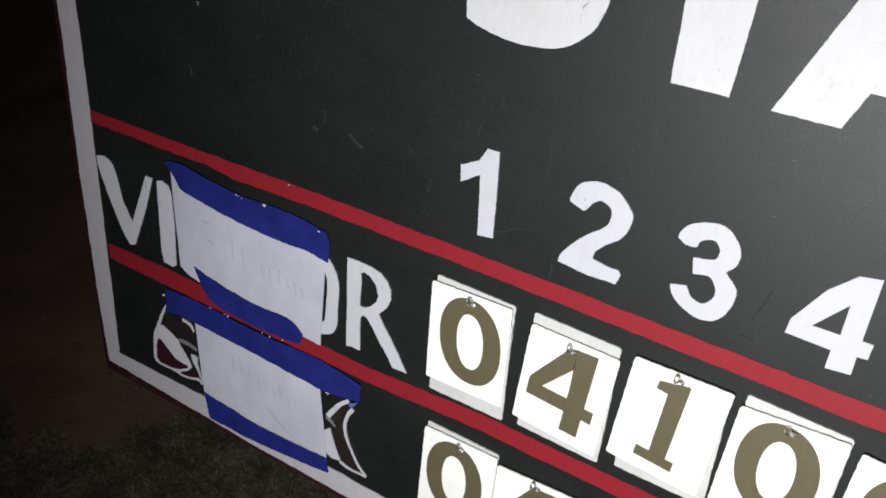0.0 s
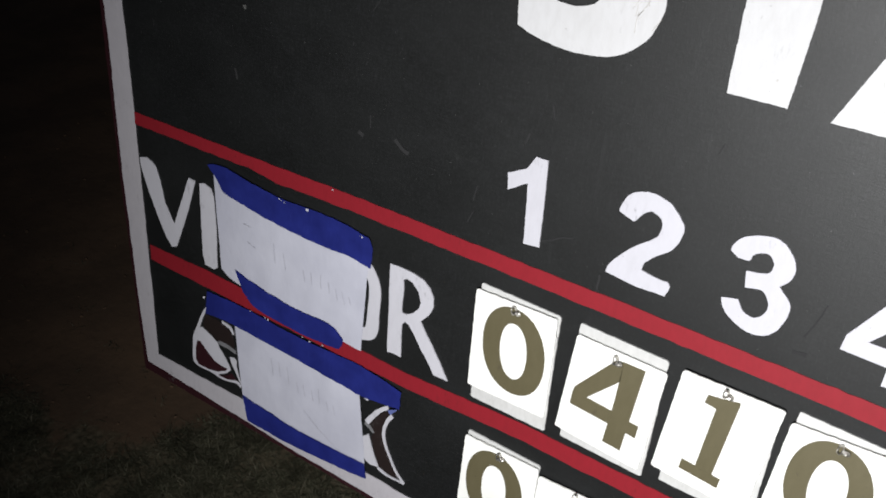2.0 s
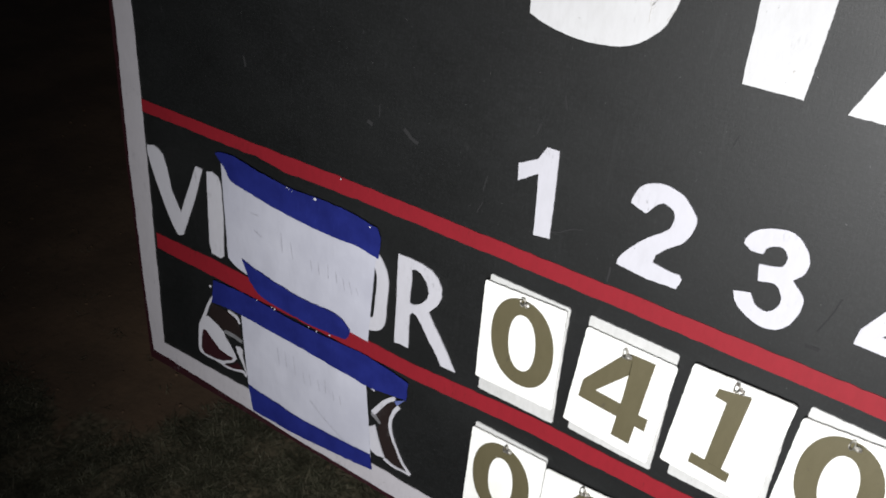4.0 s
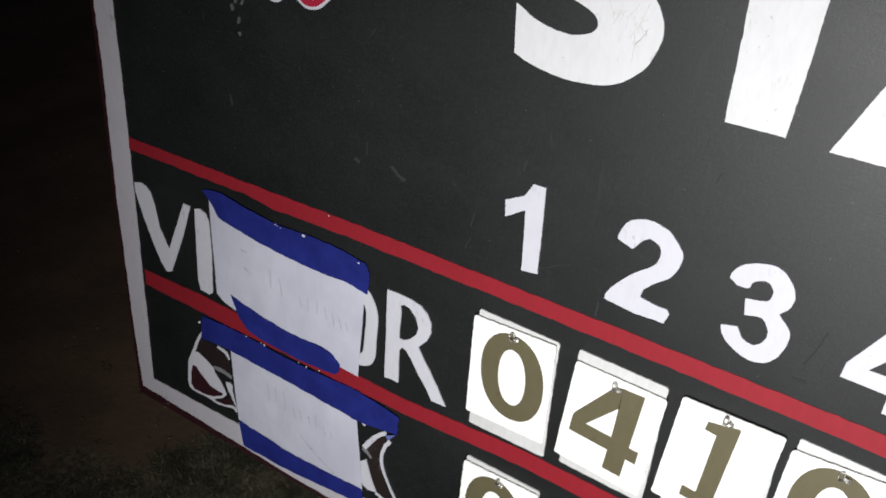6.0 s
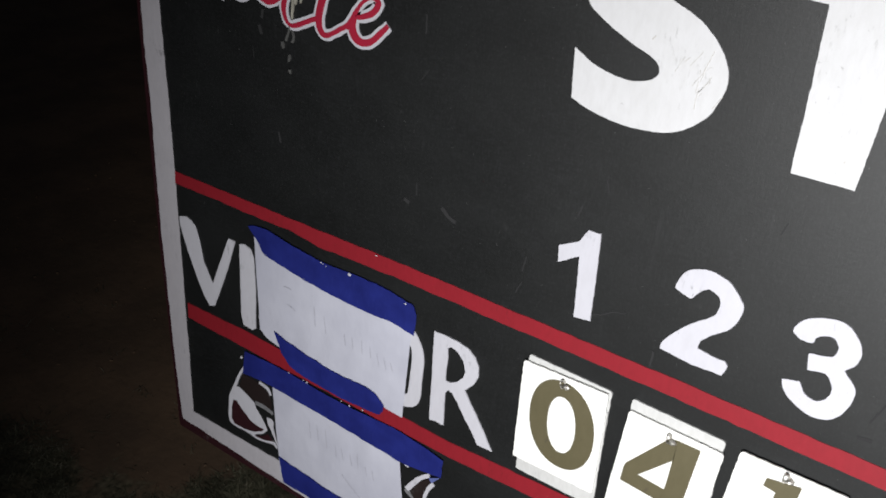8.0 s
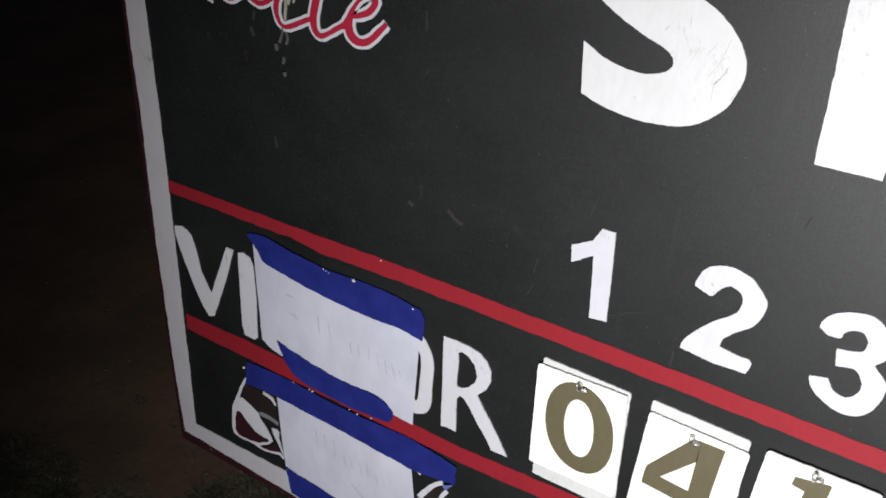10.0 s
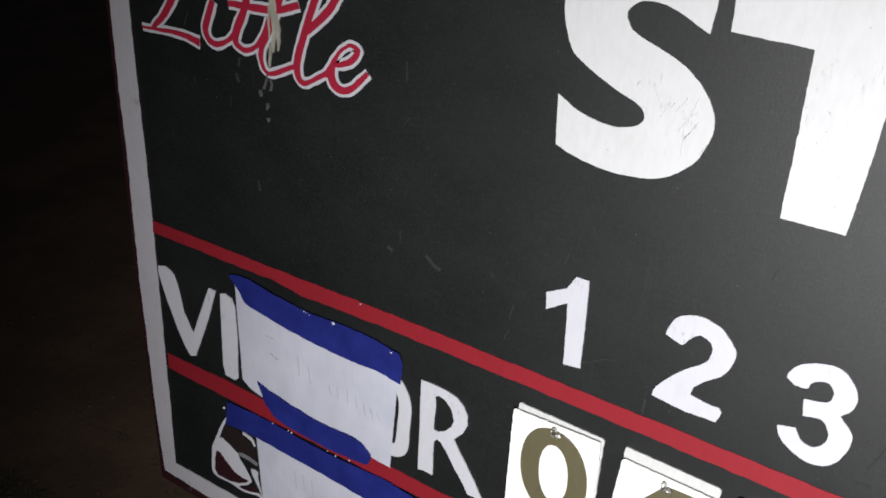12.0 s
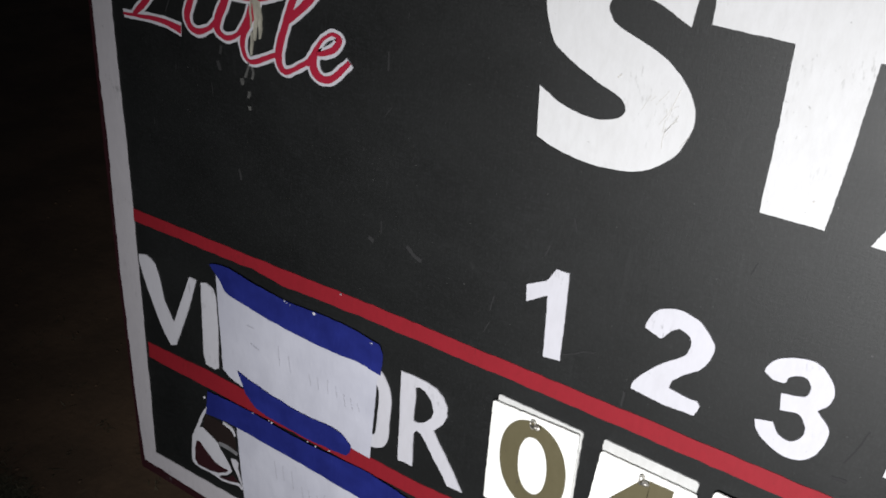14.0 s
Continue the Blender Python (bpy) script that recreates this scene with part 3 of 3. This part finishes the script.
    # the emblem under the lower sheet: an outlined leaf and a horn, painted layer over layer
    for k, (material, label, line) in enumerate((
        (WHITE, "white body of the emblem", [(0.094, 0.737), (0.1, 0.752), (0.108, 0.768), (0.116, 0.772), (0.134, 0.765), (0.15, 0.757), (0.154, 0.747), (0.164, 0.738), (0.172, 0.727), (0.178, 0.715), (0.169, 0.704), (0.148, 0.691), (0.126, 0.687), (0.102, 0.685), (0.092, 0.692)]),
        (WHITE, "white outline of the emblem", [(0.13, 0.817, 0.004), (0.116, 0.791, 0.005), (0.107, 0.769, 0.006), (0.096, 0.744, 0.006), (0.092, 0.719, 0.005), (0.092, 0.692, 0.005), (0.108, 0.688, 0.005), (0.132, 0.69, 0.006), (0.152, 0.688, 0.006), (0.169, 0.69, 0.005), (0.191, 0.696, 0.006), (0.2, 0.691, 0.005)]),
        (SHADE, "dark brown upper part of the emblem", [(0.127, 0.802), (0.146, 0.803), (0.164, 0.801), (0.174, 0.797), (0.184, 0.792), (0.19, 0.778), (0.188, 0.762), (0.178, 0.763), (0.158, 0.763), (0.149, 0.761), (0.134, 0.768), (0.118, 0.775)]),
        (MAROON, "maroon leaf of the emblem", [(0.102, 0.739), (0.109, 0.741), (0.121, 0.73), (0.14, 0.716), (0.157, 0.713), (0.17, 0.714), (0.167, 0.708), (0.148, 0.697), (0.125, 0.691), (0.102, 0.69), (0.096, 0.698), (0.097, 0.721)]),
        (MAROON, "maroon leaf of the emblem", [(0.148, 0.689), (0.169, 0.699), (0.179, 0.708), (0.192, 0.7), (0.171, 0.692)]),
        (GREY, "grey stroke of the emblem", [(0.153, 0.759, 0.006), (0.162, 0.76, 0.008), (0.177, 0.76, 0.008), (0.192, 0.756, 0.006)]),
        (WHITE, "white outline of the emblem", [(0.164, 0.804, 0.005), (0.181, 0.801, 0.006), (0.189, 0.79, 0.003)]),
        (WHITE, "white outline of the emblem", [(0.178, 0.742), (0.187, 0.744), (0.193, 0.74), (0.192, 0.728), (0.201, 0.696), (0.188, 0.72), (0.182, 0.729)]),
        (SHADE, "dark brown horn of the emblem", [(0.469, 0.761), (0.482, 0.785), (0.5, 0.802), (0.506, 0.797), (0.496, 0.78), (0.492, 0.758), (0.495, 0.736), (0.508, 0.713), (0.526, 0.686), (0.509, 0.684), (0.488, 0.688), (0.478, 0.712), (0.472, 0.736), (0.475, 0.748)]),
        (WHITE, "white outline of the emblem's horn", [(0.508, 0.796, 0.006), (0.499, 0.78, 0.006), (0.494, 0.759, 0.005), (0.497, 0.739, 0.005), (0.508, 0.716, 0.004), (0.52, 0.696, 0.004), (0.535, 0.682, 0.004)]),
        (WHITE, "white outline of the emblem's horn", [(0.5, 0.808, 0.006), (0.485, 0.794, 0.007), (0.472, 0.776, 0.008), (0.462, 0.76, 0.008)]),
        (WHITE, "white outline of the emblem's horn", [(0.535, 0.682, 0.003), (0.52, 0.681, 0.003), (0.503, 0.68, 0.004), (0.486, 0.685, 0.005)]),
        (WHITE, "white outline of the emblem's horn", [(0.466, 0.74), (0.471, 0.724), (0.478, 0.706), (0.487, 0.687), (0.472, 0.683), (0.462, 0.687), (0.454, 0.709), (0.455, 0.73)]),
        (GREY, "grey stroke of the emblem", [(0.459, 0.758, 0.005), (0.469, 0.754, 0.006), (0.476, 0.748, 0.004)]),
        (WHITE, "white outline of the emblem's horn", [(0.457, 0.806, 0.005), (0.464, 0.803, 0.004)]),
    )):
        bm = bmesh.new()
        height = 0.0006 + 0.0001 * k
        if len(line[0]) == 3:
            ribbon(bm, line, height, rough=0.0008)
        else:
            slab(bm, fine(line, 0.004, 0.0006), height)
        part("emblem", bm, material, board, label)

    # drips of pale paint under the script, scratches and chips
    for d in ([(0.254, 1.500, 0.007), (0.253, 1.478, 0.010), (0.255, 1.458, 0.008), (0.2535, 1.440, 0.006), (0.2505, 1.421, 0.002)], [(0.2605, 1.470, 0.003), (0.2615, 1.452, 0.004), (0.261, 1.438, 0.004), (0.2595, 1.424, 0.0015)], [(0.247, 1.476, 0.002), (0.2465, 1.458, 0.003), (0.2455, 1.436, 0.002)], [(0.2465, 1.431, 0.0015), (0.246, 1.418, 0.003), (0.244, 1.401, 0.0015)], [(0.240, 1.392, 0.002), (0.238, 1.383, 0.0015), (0.2345, 1.371, 0.003)],
              [(0.244, 1.387, 0.002), (0.2465, 1.379, 0.0015), (0.2455, 1.372, 0.003)], [(0.227, 1.368, 0.003), (0.228, 1.364, 0.004), (0.2285, 1.360, 0.002)], [(0.239, 1.354, 0.0015), (0.240, 1.349, 0.0035), (0.2385, 1.345, 0.002)], [(0.2395, 1.335, 0.003), (0.2405, 1.330, 0.0012)]):
        bm = bmesh.new()
        ribbon(bm, [(x, z, w) for x, z, w in d], 0.0022, rough=0.0018, per=12)
        part("paint_drip", bm, DRIP if d[0][1] > 1.43 else THIN, board, "pale dried paint drip")
    for d, w in (([(0.192, 1.403), (0.189, 1.391)], 0.004), ([(0.186, 1.381), (0.190, 1.369)], 0.005), ([(0.216, 1.243), (0.219, 1.228)], 0.003), ([(0.490, 1.224), (0.501, 1.215), (0.512, 1.212)], 0.005), ([(0.432, 1.216), (0.440, 1.2135)], 0.005),
                 ([(0.703, 1.160), (0.720, 1.171), (0.745, 1.183)], 0.0014), ([(0.672, 1.275), (0.675, 1.29)], 0.002), ([(0.4525, 1.452), (0.4515, 1.430)], 0.002), ([(0.785, 1.150), (0.784, 1.130)], 0.0025), ([(1.026, 1.215), (1.013, 1.172)], 0.0018), ([(1.006, 1.15), (1.02, 1.152)], 0.004), ([(0.70, 1.33), (0.703, 1.315)], 0.0025)):
        bm = bmesh.new()
        ribbon(bm, d, 0.0004, w, rough=0.002)
        part("scratch", bm, CHALK, board)
    # rubbed marks and nicks on the large letters
    for d, w in (([(0.772, 1.452), (0.781, 1.468), (0.787, 1.490)], 0.0011), ([(0.779, 1.446), (0.790, 1.466)], 0.0009), ([(0.766, 1.470), (0.777, 1.487)], 0.0008), ([(0.778, 1.430), (0.779, 1.450)], 0.0011), ([(0.752, 1.462), (0.760, 1.478)], 0.0007),
                 ([(0.925, 1.419), (0.926, 1.4215)], 0.0022), ([(0.724, 1.487), (0.727, 1.491)], 0.002)):
        bm = bmesh.new()
        ribbon(bm, d, 0.0017, w * 0.6, rough=0.0012)
        part("scratch", bm, RUB, board, "grey rub mark on white paint")
    rng = random.Random(31)
    for _ in range(10):
        x, z = 0.781 + rng.gauss(0, 0.008), 1.455 + rng.gauss(0, 0.018)
        a, l = rng.gauss(1.25, 0.3), rng.uniform(0.004, 0.016)
        bm = bmesh.new()
        ribbon(bm, [(x, z), (x + l * math.cos(a), z + l * math.sin(a))], 0.0017, rng.uniform(0.0003, 0.0006), rough=0.0004, per=4)
        part("scratch", bm, RUB, board, "grey rub mark on white paint")
    rng = random.Random(12)
    for _ in range(30):
        x, z = rng.uniform(0.05, 1.15), rng.uniform(1.14, 1.6)
        a, l = rng.gauss(1.45, 0.35), rng.uniform(0.003, 0.022)
        bm = bmesh.new()
        ribbon(bm, [(x, z), (x + l * math.cos(a), z + l * math.sin(a))], 0.0003, rng.uniform(0.0005, 0.0012), rough=0.0004, per=4)
        part("scratch", bm, CHALK, board)
    for x, z, r in ((0.247, 1.0755, 0.0016), (0.296, 1.0735, 0.0018), (0.3, 1.0725, 0.0014), (0.306, 1.0715, 0.0016), (0.348, 1.075, 0.0036), (0.445, 1.0695, 0.0028), (0.128, 0.8365, 0.0038), (0.231, 0.856, 0.002),
                    (0.262, 0.8575, 0.0018), (0.268, 0.8565, 0.0026), (0.337, 0.8565, 0.0018), (0.352, 0.8555, 0.0022), (0.393, 1.1215, 0.0016), (0.377, 0.8605, 0.002)):
        bm = bmesh.new()
        bmesh.ops.create_icosphere(bm, subdivisions=2, radius=r * 0.66, matrix=Matrix.Translation((x, -0.003, z)) @ Matrix.Diagonal((rng.uniform(0.8, 1.3), 0.7, rng.uniform(0.7, 1.1), 1)))
        part("tack", bm, WHITE, board, "small pale tack head")
    return board


# ---- taped sheets ----
def billow(x, z, seed, depth):
    v = Vector((x * 9 + seed, seed, z * 5))
    return 0.0019 + depth * (0.5 + 0.5 * noise.noise(v)) + 0.0005 * noise.noise(v * 4) + 0.0011 * noise.noise(Vector((x * 30 - z * 10, seed, z * 7)))


def sheet(bm, upper, lower, lift, n=40, m=14, jag=0.0005):
    """A thin sheet between an upper and a lower edge that lies at the distance lift(x, z) off the board."""
    up, lo = curve(upper, 10), curve(lower, 10)

    def at(line, s):
        k = s * (len(line) - 1)
        i = min(int(k), len(line) - 2)
        return line[i] + (line[i + 1] - line[i]) * (k - i)

    layers = []
    for back in (0.0, 0.0003):
        rows = []
        for i in range(n + 1):
            a, b = at(up, i / n), at(lo, i / n)
            row = []
            for j in range(m + 1):
                x, z = a + (b - a) * j / m
                if i in (0, n) or j in (0, m):
                    dx, dz = wob(x, z, jag, 120)
                    x, z = x + dx, z + dz
                row.append(bm.verts.new((x, -lift(x, z) + back, z)))
            rows.append(row)
        layers.append(rows)
    for k, rows in enumerate(layers):
        for i in range(n):
            for j in range(m):
                q = (rows[i][j], rows[i][j + 1], rows[i + 1][j + 1], rows[i + 1][j])
                bm.faces.new(q if k == 0 else q[::-1]).smooth = True


def taped_sheet(label, page, strips, marks, seed, depth, layer, folds=()):
    ob = thing("paper_sheet", label, "paper sheet", "sheets taped over the team names", at=(0.002, 0, 0.0025))

    def lift(x, z):
        return billow(x, z, seed, depth) + layer

    bm = bmesh.new()
    sheet(bm, *page, lift, 50, 24)
    body = part("page", bm, PAPER, ob)
    for k, (up, lo) in enumerate(strips):
        bm = bmesh.new()
        sheet(bm, up, lo, lambda x, z: lift(x, z) + 0.0011 + 0.0006 * k, 60, 10, 0.0012)
        part("tape_strip", bm, TAPE, ob, "blue masking tape")
    for corner in folds:
        bm = bmesh.new()
        slab(bm, corner, layer + 0.0062, layer + 0.0058)
        part("tape_fold", bm, TAPE_BACK, ob, "pale back of a folded tape end")
    for s in marks:
        bm = bmesh.new()
        line = curve(s, 6)
        for a, b in zip(line, line[1:]):
            d = np.array((-(b - a)[1], (b - a)[0]))
            d = d / max(np.hypot(*d), 1e-9) * 0.0006
            q = [bm.verts.new((x, -lift(x, z) - 0.0005, z)) for x, z in (a - d, b - d, b + d, a + d)]
            bm.faces.new(q)
        part("pencil_mark", bm, PENCIL, body, "faint pencil bar")


# ---- hanging number cards ----
def glyph_zero(bm):
    ring(bm, 0.0045, 0.0036, 0.0448, 0.0625, 0.0195, 0.0408, 0.0008)
    for v in bm.verts:
        v.co.x -= 0.05 * v.co.z


def glyph_four(bm):
    slab(bm, [(0.006, 0.0605), (0.033, 0.063), (0.031, -0.062), (0.007, -0.062), (0.0078, 0.0)], 0.0008)
    slab(bm, [(-0.045, -0.033), (0.0072, -0.033), (0.0076, -0.013), (-0.045, -0.013)], 0.0008)
    slab(bm, [(0.0315, -0.033), (0.044, -0.033), (0.044, -0.015), (0.0318, -0.015)], 0.0008)
    slab(bm, [(-0.045, -0.013), (-0.044, -0.006), (-0.0035, 0.0575), (0.006, 0.0605), (0.0078, 0.032), (-0.0265, -0.013)], 0.0008)


def glyph_one(bm):
    slab(bm, [(-0.0095, 0.04), (-0.009, -0.05), (0.0115, -0.05), (0.013, 0.06)], 0.0008)
    slab(bm, [(-0.0255, -0.062), (0.022, -0.062), (0.022, -0.0485), (-0.0255, -0.048)], 0.0011)
    slab(bm, [(-0.0235, 0.040), (-0.0225, 0.051), (-0.008, 0.055), (0.012, 0.061), (0.012, 0.048), (-0.006, 0.039)], 0.0014)


GLYPHS = {"0": glyph_zero, "4": glyph_four, "1": glyph_one}


def plate(bm, w=0.112, h=0.146, cut=(0, 0, 0, 0)):
    """A thin card, cut by hand: its corners lie up to a few millimetres off the square (upper left, upper right, lower left, lower right, upwards)."""
    pts = []
    for px, pz in rounded(w, h, 0.0032):
        u, v = px / w + 0.5, pz / h + 0.5
        rise = cut[0] * (1 - u) * v + cut[1] * u * v + cut[2] * (1 - u) * (1 - v) + cut[3] * u * (1 - v)
        pts.append((px, pz + rise))
    slab(bm, fine(pts, 0.003, 0.0006), 0.0009, -0.0009)


def number_card(x, z, turn, digit, spares, hang=0.063, shift=(0, 0), cut=(0, 0, 0, 0)):
    """A white card with one numeral, hung on a hook, with blank cards peeping out behind it."""
    for k, (dx, dz, dturn) in enumerate(spares):
        bm = bmesh.new()
        plate(bm)
        b = part("blank_card", bm, SPARE)
        b.matrix_basis = pose(x + dx, -0.0014 - 0.002 * k, z + dz, 0, -(turn + dturn), 0)
        tagged(b, "worn blank white card hanging behind a number card", "card", "blank cards behind the numbers")
    c = thing("number_card", "white card with a dark " + digit + " hung on the scoreboard", "number card", "number cards on the scoreboard")
    c.matrix_basis = pose(x, -0.0057, z, 0, -turn, 0)
    bm = bmesh.new()
    plate(bm, 0.1145, 0.15, cut)
    bmesh.ops.translate(bm, vec=(0.0005, 0, -0.003), verts=bm.verts)
    part("plate", bm, CARD, c)
    bm = bmesh.new()
    GLYPHS[digit](bm)
    bmesh.ops.translate(bm, vec=(shift[0], -0.0009, shift[1]), verts=bm.verts)
    part("numeral", bm, INK, c, "dark numeral " + digit)
    # hook and its loop through the top of the card
    hook = thing("hook", "bright steel screw hook holding a number card", "hook", "hooks for number cards")
    hook.matrix_basis = pose(x + 0.006, -0.009, z + hang, 0, -turn, 0)
    bm = bmesh.new()
    bmesh.ops.create_uvsphere(bm, u_segments=16, v_segments=10, radius=0.0038, matrix=Matrix.Translation((0, -0.002, 0)) @ Matrix.Diagonal((1.25, 0.7, 0.8, 1)))
    for v in bm.verts:
        v.co += 0.0011 * noise.noise_vector(v.co * 330 + Vector((x * 50, 0, z * 50)))
    part("screw_head", bm, STEEL, hook)
    bm = bmesh.new()
    ring(bm, -0.0055, 0.0018, 0.0036, 0.0062, 0.0026, 0.005, 0.003, 0.0, 2.0, 20)
    for v in bm.verts:
        v.co += 0.0014 * noise.noise_vector(v.co * 160 + Vector((x * 70, 0, z * 70)))
    part("wire_loop", bm, STEEL, hook)
    bm = bmesh.new()
    bmesh.ops.create_cone(bm, cap_ends=True, segments=10, radius1=0.0016, radius2=0.0016, depth=0.024, matrix=Matrix.Translation((0, 0.009, 0)) @ pose(0, 0, 0, 90))
    part("shank", bm, STEEL, hook)


ground()
grass()
litter()
scoreboard()

taped_sheet(
    "creased white paper covering the upper team name with blue tape",
    ([(0.163, 1.064), (0.31, 1.05), (0.455, 1.046)], [(0.169, 0.905), (0.20, 0.892), (0.31, 0.885), (0.446, 0.881)]),
    [([(0.1527, 1.0768), (0.1739, 1.0831), (0.2023, 1.083), (0.2518, 1.0763), (0.3001, 1.0724), (0.352, 1.0759), (0.3872, 1.0762), (0.4167, 1.0754), (0.4409, 1.0711), (0.4553, 1.069), (0.4615, 1.0577)],
      [(0.1548, 1.0738), (0.1723, 1.0569), (0.1865, 1.0416), (0.2339, 1.0349), (0.2779, 1.0296), (0.3314, 1.0262), (0.3729, 1.0262), (0.4082, 1.0285), (0.4328, 1.0281), (0.4476, 1.0253), (0.4592, 1.024)]),
     ([(0.200, 0.917), (0.25, 0.907), (0.317, 0.900), (0.38, 0.902), (0.400, 0.898), (0.413, 0.886)], [(0.216, 0.884), (0.242, 0.865), (0.316, 0.860), (0.38, 0.863), (0.403, 0.8655), (0.412, 0.874)])],
    [[(0.338, 0.972), (0.341, 0.954)], [(0.353, 0.974), (0.355, 0.954)], [(0.371, 0.978), (0.372, 0.955)], [(0.385, 0.972), (0.387, 0.954)], [(0.398, 0.966), (0.402, 0.948)], [(0.410, 0.966), (0.415, 0.947)], [(0.422, 0.962), (0.426, 0.95)],
     [(0.222, 1.004), (0.237, 1.004)], [(0.228, 0.976), (0.244, 0.971)], [(0.282, 0.994), (0.284, 0.962)], [(0.300, 0.985), (0.304, 0.958)]],
    2.3, 0.0012, 0.0)
taped_sheet(
    "creased white paper covering the lower team emblem with blue tape",
    ([(0.191, 0.835), (0.31, 0.83), (0.444, 0.830)], [(0.205, 0.645), (0.31, 0.64), (0.4625, 0.655)]),
    [([(0.135, 0.850), (0.18, 0.853), (0.235, 0.854), (0.316, 0.851), (0.426, 0.856), (0.47, 0.855), (0.521, 0.847)], [(0.127, 0.803), (0.15, 0.808), (0.196, 0.810), (0.315, 0.808), (0.41, 0.805), (0.453, 0.804), (0.520, 0.815)]),
     ([(0.204, 0.677), (0.24, 0.675), (0.313, 0.670), (0.40, 0.672), (0.461, 0.678)], [(0.215, 0.629), (0.25, 0.629), (0.313, 0.6315), (0.40, 0.640), (0.465, 0.651)])],
    [[(0.270, 0.784), (0.274, 0.752)], [(0.286, 0.784), (0.289, 0.756)], [(0.303, 0.784), (0.307, 0.75)], [(0.323, 0.764), (0.327, 0.744)], [(0.337, 0.766), (0.34, 0.746)], [(0.353, 0.764), (0.357, 0.744)],
     [(0.367, 0.772), (0.37, 0.746)], [(0.384, 0.758), (0.387, 0.742)], [(0.397, 0.757), (0.4, 0.741)], [(0.338, 0.716), (0.36, 0.700), (0.385, 0.685), (0.41, 0.672)]],
    7.9, 0.0012, 0.0004, [[(0.501, 0.806), (0.519, 0.816), (0.506, 0.799)]])

number_card(0.6872, 0.9985, 0.0, "0", [(0.003, 0.006, -0.5), (0.004, -0.023, 0.5)], cut=(-0.001, 0.0035, 0.001, 0.004))
number_card(0.8245, 0.9965, -4.4, "4", [(0.003, 0.010, 3.5), (0.003, -0.0155, 3.0)], 0.057, cut=(-0.006, 0.001, 0.0, 0.001))
number_card(0.9545, 1.009, -5.0, "1", [(0.0045, -0.022, 5.0)], cut=(-0.006, 0.006, -0.003, 0.0))
number_card(1.080, 1.0025, -3.5, "0", [(0.005, 0.009, 2.0)], shift=(-0.004, 0.002), cut=(-0.006, 0.008, 0.0, 0.0))
number_card(1.207, 0.999, -3.0, "0", [])
number_card(0.6905, 0.767, -1.5, "0", [(0.002, 0.004, 1.0)], shift=(-0.007, -0.002), cut=(-0.003, 0.003, 0.0, 0.0))
number_card(0.8065, 0.764, -1.5, "4", [], cut=(-0.006, 0.003, 0.0, 0.0))
